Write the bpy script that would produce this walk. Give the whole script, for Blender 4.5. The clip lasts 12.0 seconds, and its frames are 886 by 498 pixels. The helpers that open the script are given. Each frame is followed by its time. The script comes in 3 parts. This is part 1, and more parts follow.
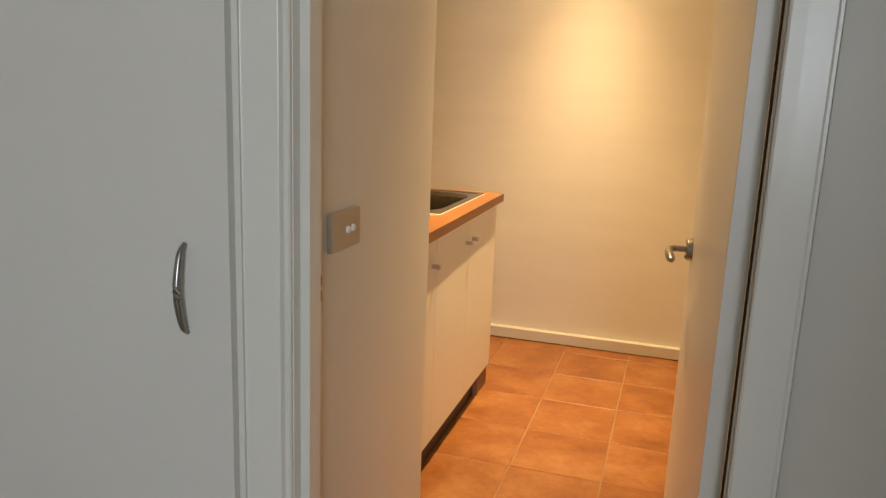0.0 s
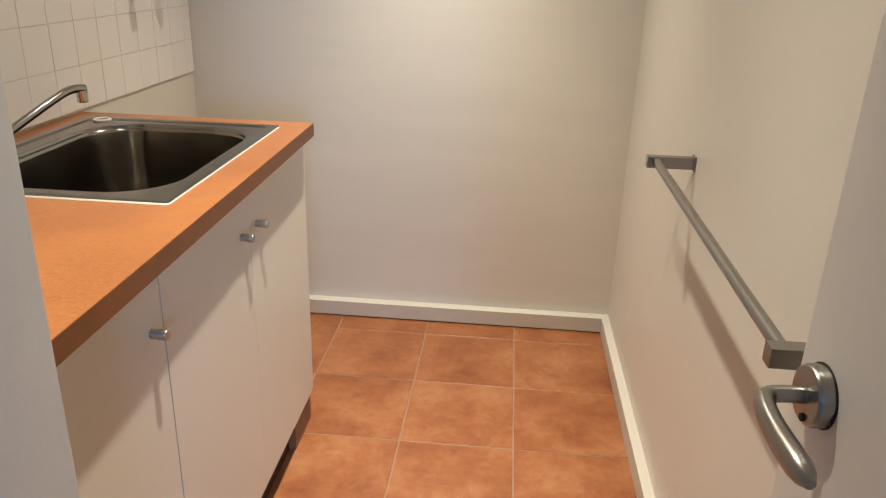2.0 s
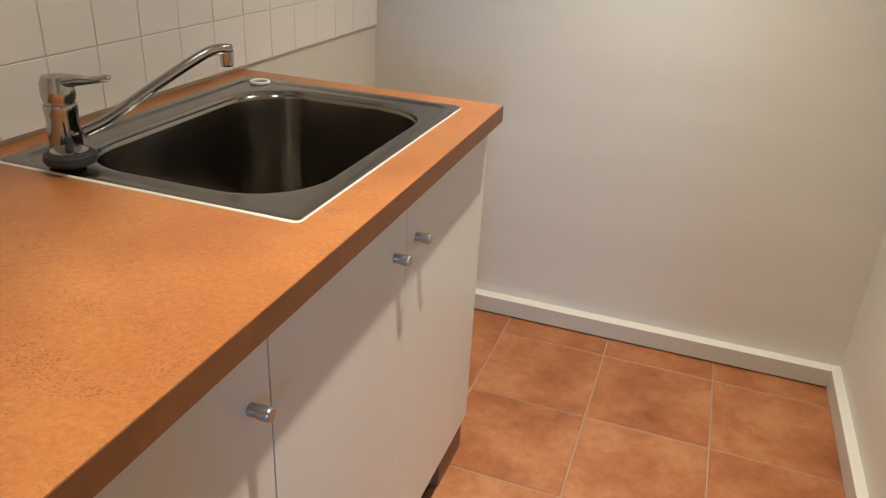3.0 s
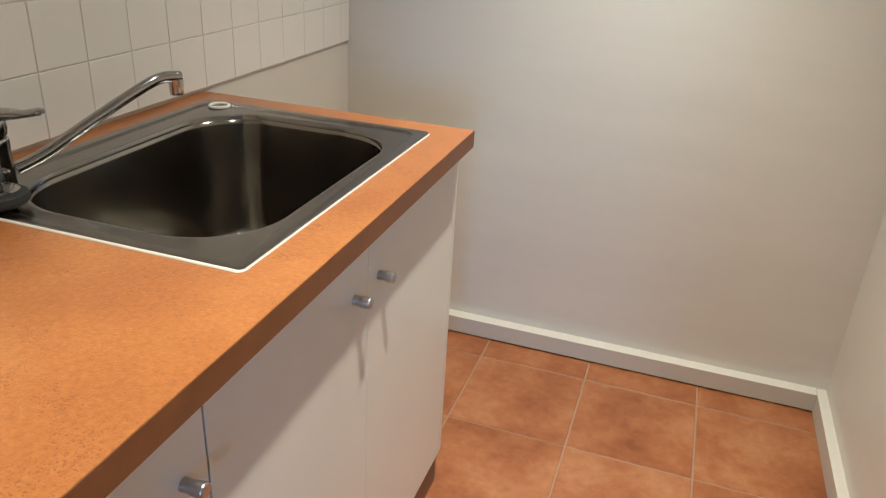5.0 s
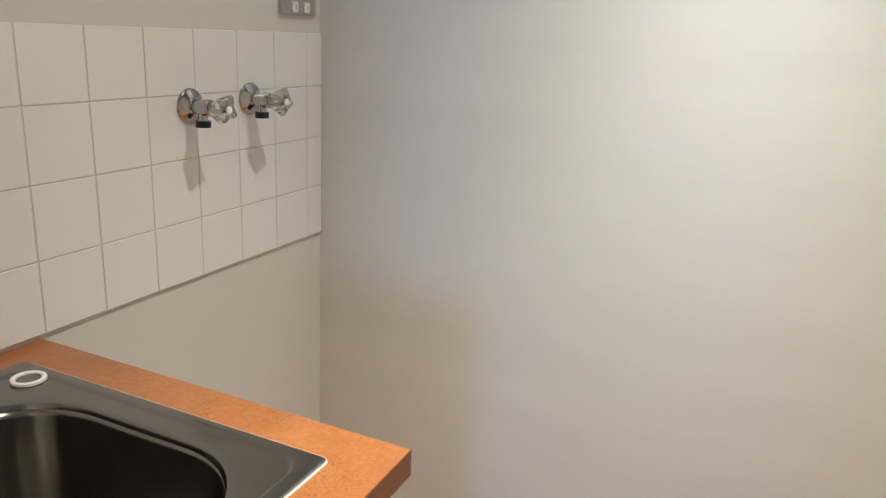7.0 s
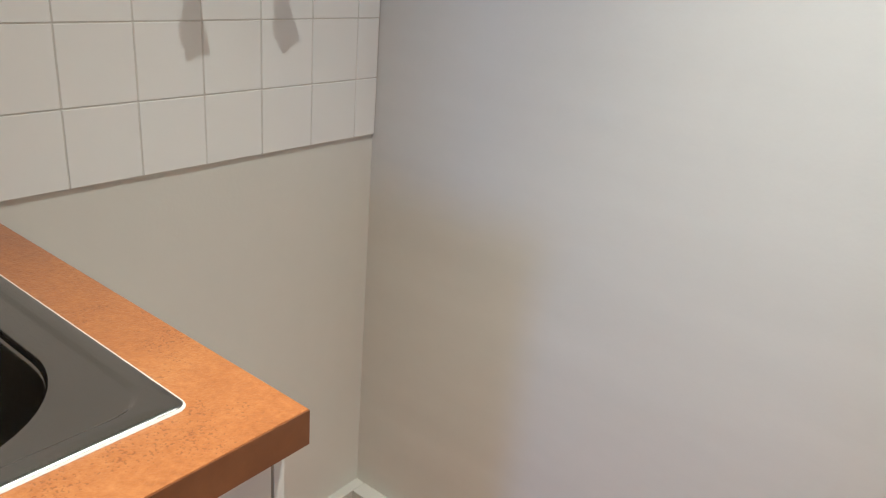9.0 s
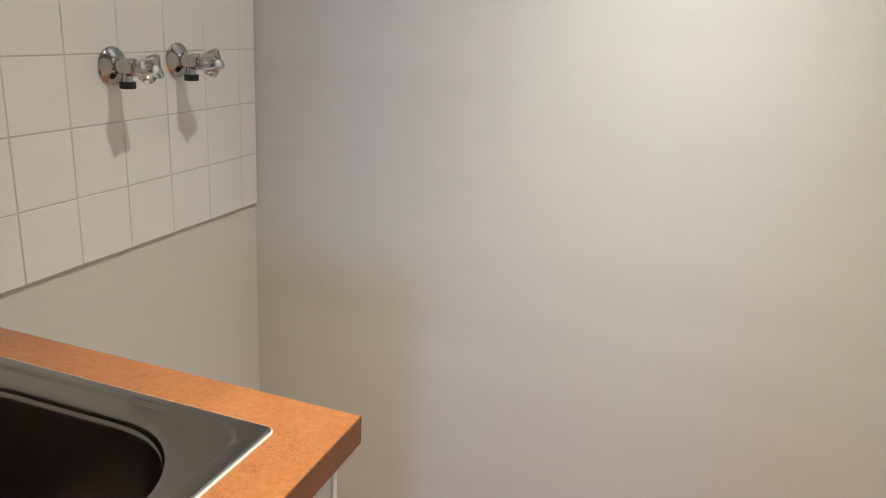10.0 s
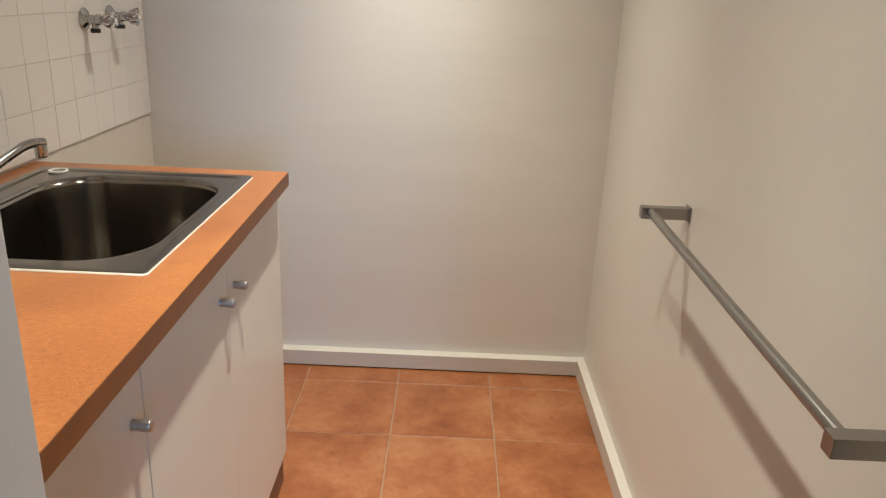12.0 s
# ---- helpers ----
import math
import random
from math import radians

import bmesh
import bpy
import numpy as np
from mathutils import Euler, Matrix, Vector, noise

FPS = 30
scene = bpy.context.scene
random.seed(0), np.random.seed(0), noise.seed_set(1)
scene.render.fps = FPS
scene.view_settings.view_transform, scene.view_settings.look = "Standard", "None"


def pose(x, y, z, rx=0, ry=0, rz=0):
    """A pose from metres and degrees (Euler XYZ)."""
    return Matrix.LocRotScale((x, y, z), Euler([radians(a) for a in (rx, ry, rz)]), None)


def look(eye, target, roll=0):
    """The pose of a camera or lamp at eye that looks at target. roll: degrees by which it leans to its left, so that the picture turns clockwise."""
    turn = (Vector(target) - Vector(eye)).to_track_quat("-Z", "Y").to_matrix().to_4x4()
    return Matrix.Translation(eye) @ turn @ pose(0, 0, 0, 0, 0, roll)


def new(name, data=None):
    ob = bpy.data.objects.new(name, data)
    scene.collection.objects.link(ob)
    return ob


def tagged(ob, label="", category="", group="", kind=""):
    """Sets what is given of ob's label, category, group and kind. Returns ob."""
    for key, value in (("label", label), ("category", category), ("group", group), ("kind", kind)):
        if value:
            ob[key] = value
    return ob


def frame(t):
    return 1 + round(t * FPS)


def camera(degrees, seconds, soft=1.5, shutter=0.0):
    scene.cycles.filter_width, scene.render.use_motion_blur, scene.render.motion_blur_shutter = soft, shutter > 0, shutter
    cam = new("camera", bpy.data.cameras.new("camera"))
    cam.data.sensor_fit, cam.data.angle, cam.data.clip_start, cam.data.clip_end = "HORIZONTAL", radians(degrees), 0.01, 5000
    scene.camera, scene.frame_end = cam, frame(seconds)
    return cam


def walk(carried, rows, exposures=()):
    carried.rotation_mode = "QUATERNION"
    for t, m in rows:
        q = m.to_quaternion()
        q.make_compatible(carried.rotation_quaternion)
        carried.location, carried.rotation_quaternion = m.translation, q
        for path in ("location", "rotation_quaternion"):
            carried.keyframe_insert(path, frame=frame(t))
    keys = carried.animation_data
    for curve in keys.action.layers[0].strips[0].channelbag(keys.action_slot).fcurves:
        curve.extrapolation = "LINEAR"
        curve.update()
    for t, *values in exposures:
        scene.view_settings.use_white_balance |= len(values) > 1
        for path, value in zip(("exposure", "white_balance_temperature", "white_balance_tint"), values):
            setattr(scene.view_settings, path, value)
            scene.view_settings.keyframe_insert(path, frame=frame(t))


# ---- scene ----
cam = camera(61.5, 12.0, soft=1.25)
PATH = [
    (0, (0.415, 0.456, 1.319), (-0.164, 2.326, 0.907), 2.2),
    (0.5, (0.322, 0.8, 1.323), (0.029, 2.723, 0.858), 1.5),
    (1, (0.237, 1.14, 1.317), (0.15, 3.065, 0.779), 1.5),
    (1.5, (0.186, 1.482, 1.285), (0.207, 3.38, 0.653), 1.5),
    (2, (0.191, 1.788, 1.296), (0.041, 3.645, 0.569), 1.8),
    (2.5, (0.167, 1.995, 1.311), (-0.238, 3.797, 0.542), 2.6),
    (3, (0.075, 2.192, 1.275), (-0.502, 3.904, 0.416), 3.2),
    (3.2, (0.065, 2.236, 1.271), (-0.542, 3.904, 0.351), 3.3),
    (4.8, (0.111, 2.281, 1.291), (-0.465, 3.94, 0.334), 2.9),
    (4.9, (0.095, 2.279, 1.293), (-0.457, 3.981, 0.399), 4.1),
    (5, (0.08, 2.285, 1.295), (-0.469, 4.012, 0.449), 3.3),
    (5.5, (0.053, 2.359, 1.33), (-0.465, 4.175, 0.671), 3.3),
    (6, (0.069, 2.588, 1.347), (-0.481, 4.414, 0.747), 3.0),
    (6.5, (0.059, 2.79, 1.36), (-0.61, 4.585, 0.786), 2.4),
    (6.7, (0.035, 2.866, 1.358), (-0.678, 4.648, 0.796), 2.4),
    (8.5, (0.046, 3.285, 1.275), (-1.148, 4.753, 0.627), 4.9),
    (9, (0.079, 3.301, 1.242), (-1.038, 4.789, 0.507), 4.9),
    (9.5, (0.071, 3.239, 1.296), (-0.913, 4.837, 0.605), 3.5),
    (10, (0.013, 2.991, 1.315), (-0.622, 4.793, 0.723), 3.2),
    (10.5, (0.005, 2.715, 1.331), (-0.393, 4.587, 0.751), 1.8),
    (11, (0.069, 2.4, 1.336), (-0.197, 4.282, 0.714), 1.2),
    (11.5, (0.071, 2.13, 1.33), (-0.012, 4.025, 0.695), 1.2),
    (12, (0.086, 1.884, 1.325), (0.08, 3.773, 0.669), 2.4),
]
walk(cam, [(t, look(eye, target, roll)) for t, eye, target, roll in PATH],
     exposures=[(0.0, 0.12, 7800, 14), (0.5, 0.06, 7500, 14), (0.9, 0.08, 6000, 12), (1.4, 0.12, 4950, 11), (2.0, 0.04, 4650, 9), (3.0, -0.08, 4550, 8),
                (5.0, -0.02, 4350, 6), (6.0, 0.02, 4280, 6), (8.5, 0.08, 4180, 6), (9.0, 0.04, 4100, 6), (10.5, -0.04, 4350, 6), (12.0, -0.06, 4500, 8)])

# ---- plan, in metres ----
LEFT, RIGHT, BACK = -0.92, 0.615, 4.367      # faces of the laundry's walls
DOORWALL_IN, DOORWALL_OUT = 1.69, 1.585      # the wall with the doorway
EAST_OUT = 1.622                             # hall face of that wall east of the doorway
NIB_X, NIB_Y = -0.218, 2.368                 # the short wall beside the doorway
CEIL = 2.4
TOP = 0.893                                  # worktop
FRONT, CAB = -0.303, -0.330                  # worktop edge, cabinet fronts
CT_END = 3.65
HALL = (-1.9, 2.3, -2.6)                     # hall: west, east, south

# ---- light ----
world = bpy.data.worlds.new("world")
scene.world = world
world.use_nodes = True
wt = world.node_tree
sky = wt.nodes.new("ShaderNodeTexSky")
sky.sky_type, sky.sun_disc, sky.sun_elevation, sky.sun_rotation = "NISHITA", False, radians(35), radians(120)
wt.links.new(sky.outputs[0], wt.nodes["Background"].inputs[0])
wt.nodes["Background"].inputs[1].default_value = 0.08

WARM = (1.0, 0.715, 0.39)
LAMPS = ((-0.045, 3.945), (-0.02, 2.85))
# each lamp throws a narrow core straight down, a wider skirt round it and a weak spill
BEAMS = ((57, (0.45, 0.50)), (78, (0.39, 0.40)), (150, (0.16, 0.10)))
for i, ((lx, ly), power) in enumerate(zip(LAMPS, (255.0, 250.0))):
    for cone, share in BEAMS:
        d = bpy.data.lights.new("downlight_beam", "SPOT")
        d.energy, d.color, d.spot_size, d.spot_blend, d.shadow_soft_size = power * share[i], WARM, radians(cone), 1.0, 0.02
        new("downlight_beam", d).matrix_world = look((lx, ly, CEIL - 0.012), (lx, ly + 0.001, 0.0))
# daylight in the hall's window
d = bpy.data.lights.new("window_light", "AREA")
d.energy, d.color, d.shape, d.size, d.size_y = 68.0, (0.62, 0.775, 1.0), "RECTANGLE", 0.9, 1.0
new("window_light", d).matrix_world = look((1.35, HALL[2] + 0.03, 1.65), (0.3, 1.6, 1.1))


# ---- materials ----
def material(name, color, rough=0.5, metal=0.0, grain=0.0, grain_scale=60.0, bump=0.0, bump_scale=200.0, stain=0.0, stain_scale=3.0,
             dark=None, rough_var=0.0, per_object=0.0, coat=0.0, trans=0.0, stretch=None):
    m = bpy.data.materials.new(name)
    m.use_nodes = True
    nt = m.node_tree
    b = nt.nodes["Principled BSDF"]
    b.inputs["Roughness"].default_value, b.inputs["Metallic"].default_value = rough, metal
    b.inputs["Coat Weight"].default_value, b.inputs["Coat Roughness"].default_value = coat, 0.12
    b.inputs["Transmission Weight"].default_value = trans
    geo = nt.nodes.new("ShaderNodeNewGeometry")

    def tex(scale, detail=4.0):
        n = nt.nodes.new("ShaderNodeTexNoise")
        n.inputs["Scale"].default_value, n.inputs["Detail"].default_value = scale, detail
        if stretch and scale == stain_scale:
            mp = nt.nodes.new("ShaderNodeMapping")
            mp.inputs["Scale"].default_value = stretch
            nt.links.new(geo.outputs["Position"], mp.inputs["Vector"])
            nt.links.new(mp.outputs[0], n.inputs["Vector"])
        else:
            nt.links.new(geo.outputs["Position"], n.inputs["Vector"])
        return n.outputs[0]

    def math_node(op, a, b2):
        n = nt.nodes.new("ShaderNodeMath")
        n.operation = op
        for i, v in enumerate((a, b2)):
            if isinstance(v, (int, float)):
                n.inputs[i].default_value = v
            else:
                nt.links.new(v, n.inputs[i])
        return n.outputs[0]

    fac = None
    for amount, scale in ((grain, grain_scale), (stain, stain_scale)):
        if amount:
            v = math_node("MULTIPLY", math_node("SUBTRACT", tex(scale), 0.5), amount * 3.0)
            fac = v if fac is None else math_node("ADD", fac, v)
    if per_object:
        info = nt.nodes.new("ShaderNodeObjectInfo")
        v = math_node("MULTIPLY", math_node("SUBTRACT", info.outputs["Random"], 0.5), per_object)
        fac = v if fac is None else math_node("ADD", fac, v)
    if fac is not None:
        fac = math_node("ADD", fac, 0.5)
        mix = nt.nodes.new("ShaderNodeMix")
        mix.data_type = "RGBA"
        dk = dark or [c * 0.75 for c in color]
        lt = [min(1, 2 * c - k) for c, k in zip(color, dk)]
        mix.inputs[6].default_value, mix.inputs[7].default_value = (*dk, 1), (*lt, 1)
        nt.links.new(fac, mix.inputs[0])
        nt.links.new(mix.outputs[2], b.inputs["Base Color"])
    else:
        b.inputs["Base Color"].default_value = (*color, 1)
    if rough_var:
        nt.links.new(math_node("ADD", rough - rough_var / 2, math_node("MULTIPLY", tex(18.0), rough_var)), b.inputs["Roughness"])
    if bump:
        bn = nt.nodes.new("ShaderNodeBump")
        bn.inputs["Strength"].default_value, bn.inputs["Distance"].default_value = bump, 0.002
        nt.links.new(tex(bump_scale, 3.0), bn.inputs["Height"])
        nt.links.new(bn.outputs[0], b.inputs["Normal"])
    return m


SCUFFED = material("scuffed_wall_paint", (0.635, 0.61, 0.542), 0.40, grain=0.02, grain_scale=30, stain=0.075, stain_scale=1.7, bump=0.12, bump_scale=140, rough_var=0.12, stretch=(1.0, 1.0, 7.0))
BASE = material("skirting_paint", (0.55, 0.522, 0.455), 0.4, grain=0.03, grain_scale=30, stain=0.06, bump=0.05, bump_scale=60)
PAINT = material("wall_paint", (0.635, 0.61, 0.542), 0.42, grain=0.02, grain_scale=25, stain=0.05, stain_scale=1.8, bump=0.12, bump_scale=140, rough_var=0.12)
GLOSS = material("gloss_trim_paint", (0.72, 0.70, 0.63), 0.28, grain=0.03, grain_scale=30, stain=0.05, bump=0.05, bump_scale=60)
DOORPAINT = material("door_paint", (0.68, 0.655, 0.595), 0.36, grain=0.02, grain_scale=40, stain=0.05, bump=0.06, bump_scale=90)
CEILING = material("ceiling_paint", (0.80, 0.79, 0.76), 0.8, stain=0.04)
LAMINATE = material("cabinet_laminate", (0.66, 0.635, 0.57), 0.34, stain=0.04, stain_scale=4, bump=0.03, bump_scale=300)
GLAZE = material("glazed_white_tile", (0.76, 0.74, 0.70), 0.10, stain=0.05, stain_scale=8, per_object=0.12, bump=0.28, bump_scale=14, dark=(0.72, 0.70, 0.66))
GROUT = material("wall_grout", (0.60, 0.565, 0.51), 0.9, grain=0.1, grain_scale=120, bump=0.3)
FLOOR_GROUT = material("floor_grout", (0.29, 0.185, 0.108), 0.9, grain=0.12, grain_scale=90, stain=0.15, stain_scale=5, bump=0.4)
STEEL = material("brushed_stainless_steel", (0.28, 0.27, 0.25), 0.21, metal=1.0, grain=0.04, grain_scale=90, stain=0.06, stain_scale=9, rough_var=0.14)
# darker than bare steel: the bowl's dim inner reflections are put into the colour
BOWL = material("polished_steel_bowl", (0.29, 0.27, 0.23), 0.20, metal=1.0, grain=0.04, grain_scale=60, stain=0.08, stain_scale=8, rough_var=0.10)
UPRIGHT = BOWL.node_tree.nodes.new("ShaderNodeCombineXYZ")
UPRIGHT.inputs[2].default_value = 1.0
BOWL.node_tree.links.new(UPRIGHT.outputs[0], BOWL.node_tree.nodes["Principled BSDF"].inputs["Tangent"])
BOWL.node_tree.nodes["Principled BSDF"].inputs["Anisotropic"].default_value = 0.85
SATIN = material("satin_nickel", (0.33, 0.315, 0.29), 0.30, metal=1.0, grain=0.05, grain_scale=120)
KNOBMETAL = material("satin_chrome_knob", (0.50, 0.49, 0.48), 0.28, metal=1.0)
CHROME = material("chrome", (0.46, 0.46, 0.46), 0.08, metal=1.0)
RUBBER = material("black_rubber", (0.012, 0.012, 0.013), 0.55, grain=0.1)
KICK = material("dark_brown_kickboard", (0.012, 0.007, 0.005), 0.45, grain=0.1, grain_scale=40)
BOARD = material("raw_brown_board", (0.24, 0.125, 0.06), 0.8, grain=0.1, grain_scale=70, stain=0.1, stain_scale=10)
# near-black brown: the shade of the hinge gap, put into the colour
GAP_SHADE = material("door_gap_shade", (0.06, 0.028, 0.012), 0.8, grain=0.1, grain_scale=70)
SILICONE = material("white_sealant", (0.64, 0.61, 0.55), 0.5, stain=0.1, stain_scale=20)
PLASTIC = material("white_plastic", (0.78, 0.76, 0.72), 0.35)
GREY_PLATE = material("grey_metallic_plate", (0.40, 0.39, 0.37), 0.38, metal=0.35, grain=0.03)
BEIGE_PLATE = material("beige_metallic_plate", (0.40, 0.355, 0.28), 0.36, metal=0.35)
BRASS = material("worn_brass", (0.32, 0.24, 0.15), 0.4, metal=0.9, grain=0.1)
ACRYLIC = material("clear_acrylic", (0.95, 0.95, 0.95), 0.05, trans=1.0)
DARK = material("dark_recess", (0.02, 0.018, 0.016), 0.7)
GLOW = bpy.data.materials.new("lamp_glow")
GLOW.use_nodes = True
GLOW.node_tree.nodes["Principled BSDF"].inputs["Emission Color"].default_value = (*WARM, 1)
GLOW.node_tree.nodes["Principled BSDF"].inputs["Emission Strength"].default_value = 12.0


def mottled(name, ramp, scale, speck=None, rough=0.4, bump=0.1, per_object=0.0, coat=0.0, speck_scale=220.0, speck_at=0.36, fine=0.0, fine_scale=140.0, cluster=0.35):
    """Cloudy colour over a ramp, with fine dark specks; each piece takes its own stretch of the clouds."""
    m = bpy.data.materials.new(name)
    m.use_nodes = True
    nt = m.node_tree
    b = nt.nodes["Principled BSDF"]
    b.inputs["Coat Weight"].default_value, b.inputs["Coat Roughness"].default_value = coat, 0.2
    geo, info = nt.nodes.new("ShaderNodeNewGeometry"), nt.nodes.new("ShaderNodeObjectInfo")
    pos = geo.outputs["Position"]
    if per_object:
        sc = nt.nodes.new("ShaderNodeVectorMath")
        sc.operation = "MULTIPLY_ADD"
        cmb = nt.nodes.new("ShaderNodeCombineXYZ")
        for i in range(3):
            nt.links.new(info.outputs["Random"], cmb.inputs[i])
        nt.links.new(cmb.outputs[0], sc.inputs[0])
        sc.inputs[1].default_value = (per_object, per_object * 0.7, 0.0)
        nt.links.new(pos, sc.inputs[2])
        pos = sc.outputs[0]
    n1 = nt.nodes.new("ShaderNodeTexNoise")
    n1.inputs["Scale"].default_value, n1.inputs["Detail"].default_value, n1.inputs["Roughness"].default_value = scale, 7, 0.62
    nt.links.new(pos, n1.inputs["Vector"])
    cr = nt.nodes.new("ShaderNodeValToRGB")
    els = cr.color_ramp.elements
    for i, (p, c) in enumerate(ramp):
        e = els[i] if i < 2 else els.new(p)
        e.position, e.color = p, (*c, 1)
    fac = n1.outputs[0]
    if fine:
        nf = nt.nodes.new("ShaderNodeTexNoise")
        nf.inputs["Scale"].default_value, nf.inputs["Detail"].default_value, nf.inputs["Roughness"].default_value = fine_scale, 5, 0.7
        nt.links.new(pos, nf.inputs["Vector"])
        mf = nt.nodes.new("ShaderNodeMix")
        mf.inputs[0].default_value = fine
        nt.links.new(fac, mf.inputs[2])
        nt.links.new(nf.outputs[0], mf.inputs[3])
        fac = mf.outputs[0]
    nt.links.new(fac, cr.inputs[0])
    out = cr.outputs[0]
    n2 = nt.nodes.new("ShaderNodeTexNoise")
    n2.inputs["Scale"].default_value, n2.inputs["Detail"].default_value = speck_scale, 4
    nt.links.new(pos, n2.inputs["Vector"])
    if speck:
        n3 = nt.nodes.new("ShaderNodeTexNoise")
        n3.inputs["Scale"].default_value, n3.inputs["Detail"].default_value = scale * 2.3, 2
        nt.links.new(pos, n3.inputs["Vector"])
        add = nt.nodes.new("ShaderNodeMath")
        add.operation = "MULTIPLY_ADD"
        nt.links.new(n3.outputs[0], add.inputs[0])
        add.inputs[1].default_value = -cluster
        nt.links.new(n2.outputs[0], add.inputs[2])
        r2 = nt.nodes.new("ShaderNodeMapRange")
        r2.inputs["From Min"].default_value, r2.inputs["From Max"].default_value = speck_at - 0.045 - cluster / 2, speck_at + 0.025 - cluster / 2
        r2.inputs["To Min"].default_value, r2.inputs["To Max"].default_value = 0.6, 0.0
        nt.links.new(add.outputs[0], r2.inputs["Value"])
        mx = nt.nodes.new("ShaderNodeMix")
        mx.data_type = "RGBA"
        mx.inputs[7].default_value = (*speck, 1)
        nt.links.new(r2.outputs[0], mx.inputs[0])
        nt.links.new(out, mx.inputs[6])
        out = mx.outputs[2]
    nt.links.new(out, b.inputs["Base Color"])
    rr = nt.nodes.new("ShaderNodeMapRange")
    rr.inputs["To Min"].default_value, rr.inputs["To Max"].default_value = rough - 0.1, rough + 0.1
    nt.links.new(n1.outputs[0], rr.inputs["Value"])
    nt.links.new(rr.outputs[0], b.inputs["Roughness"])
    bn = nt.nodes.new("ShaderNodeBump")
    bn.inputs["Strength"].default_value, bn.inputs["Distance"].default_value = bump, 0.002
    nt.links.new(n2.outputs[0], bn.inputs["Height"])
    nt.links.new(bn.outputs[0], b.inputs["Normal"])
    return m


TERRACOTTA = mottled("terracotta_floor_tile", [(0.34, (0.165, 0.050, 0.011)), (0.68, (0.36, 0.172, 0.066)), (0.50, (0.26, 0.096, 0.027))], 5.0,
                     rough=0.38, bump=0.10, per_object=9.0, speck_scale=120, fine=0.3, fine_scale=28.0)
WORKTOP = mottled("cork_brown_laminate", [(0.32, (0.235, 0.078, 0.012)), (0.68, (0.44, 0.192, 0.044)), (0.5, (0.335, 0.126, 0.023))], 8,
                  speck=(0.14, 0.042, 0.010), rough=0.33, bump=0.3, coat=0.2, speck_scale=380.0, speck_at=0.333, cluster=0.6, fine=0.5, fine_scale=130.0)
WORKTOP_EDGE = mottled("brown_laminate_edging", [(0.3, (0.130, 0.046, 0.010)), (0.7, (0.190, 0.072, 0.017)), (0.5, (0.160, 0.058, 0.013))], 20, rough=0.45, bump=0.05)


# ---- mesh helpers ----
def box(bm, x0, y0, z0, x1, y1, z1, bevel=0.0, seg=2):
    r = bmesh.ops.create_cube(bm, size=1)
    bmesh.ops.scale(bm, vec=(abs(x1 - x0), abs(y1 - y0), abs(z1 - z0)), verts=r["verts"])
    bmesh.ops.translate(bm, vec=((x0 + x1) / 2, (y0 + y1) / 2, (z0 + z1) / 2), verts=r["verts"])
    if bevel:
        edges = list({e for v in r["verts"] for e in v.link_edges})
        bmesh.ops.bevel(bm, geom=edges, offset=bevel, segments=seg, affect="EDGES", profile=0.6)
    return bm


def boxes(*specs, bevel=0.0):
    bm = bmesh.new()
    for s in specs:
        box(bm, *s, bevel=bevel)
    return bm


def loft(bm, loops, closed=True, cap=True):
    """Join rings of equal count into a skin."""
    rings = [[bm.verts.new(p) for p in lp] for lp in loops]
    n = len(rings[0])
    for a, b in zip(rings, rings[1:]):
        for i in range(n if closed else n - 1):
            j = (i + 1) % n
            bm.faces.new((a[i], a[j], b[j], b[i]))
    if cap:
        bm.faces.new(list(reversed(rings[0])))
        bm.faces.new(rings[-1])
    return bm


def turned(profile, n=28, at=(0, 0, 0), axis="z", bm=None, cap=True):
    """A turned solid: profile rows of (radius, height)."""
    bm = bm or bmesh.new()
    loops = []
    for r, h in profile:
        ring = []
        for i in range(n):
            a = 2 * math.pi * i / n
            c, s = max(r, 1e-4) * math.cos(a), max(r, 1e-4) * math.sin(a)
            p = {"z": (c, s, h), "x": (h, c, s), "y": (s, h, c)}[axis]
            ring.append((p[0] + at[0], p[1] + at[1], p[2] + at[2]))
        loops.append(ring)
    return loft(bm, loops, cap=cap)


def tube(points, radii, n=14, flat=1.0, bm=None):
    """A pipe along points, with a radius at each; flat squashes it upright."""
    bm = bm or bmesh.new()
    pts = [Vector(p) for p in points]
    loops = []
    for i, p in enumerate(pts):
        d = (pts[min(i + 1, len(pts) - 1)] - pts[max(i - 1, 0)]).normalized()
        side = d.cross(Vector((0, 0, 1)))
        side = side.normalized() if side.length > 1e-3 else Vector((0, 1, 0))
        up = side.cross(d).normalized()
        r = radii[i] if isinstance(radii, (list, tuple)) else radii
        loops.append([p + side * r * math.cos(2 * math.pi * k / n) + up * r * flat * math.sin(2 * math.pi * k / n) for k in range(n)])
    return loft(bm, loops)


def rounded(cx, cy, hx, hy, r, z, k=12):
    """A ring round a rectangle with rounded corners."""
    out = []
    for sx, sy, a0 in ((1, 1, 0), (-1, 1, 90), (-1, -1, 180), (1, -1, 270)):
        for i in range(k + 1):
            a = radians(a0 + 90 * i / k)
            out.append((cx + sx * (hx - r) + r * math.cos(a), cy + sy * (hy - r) + r * math.sin(a), z))
    return out


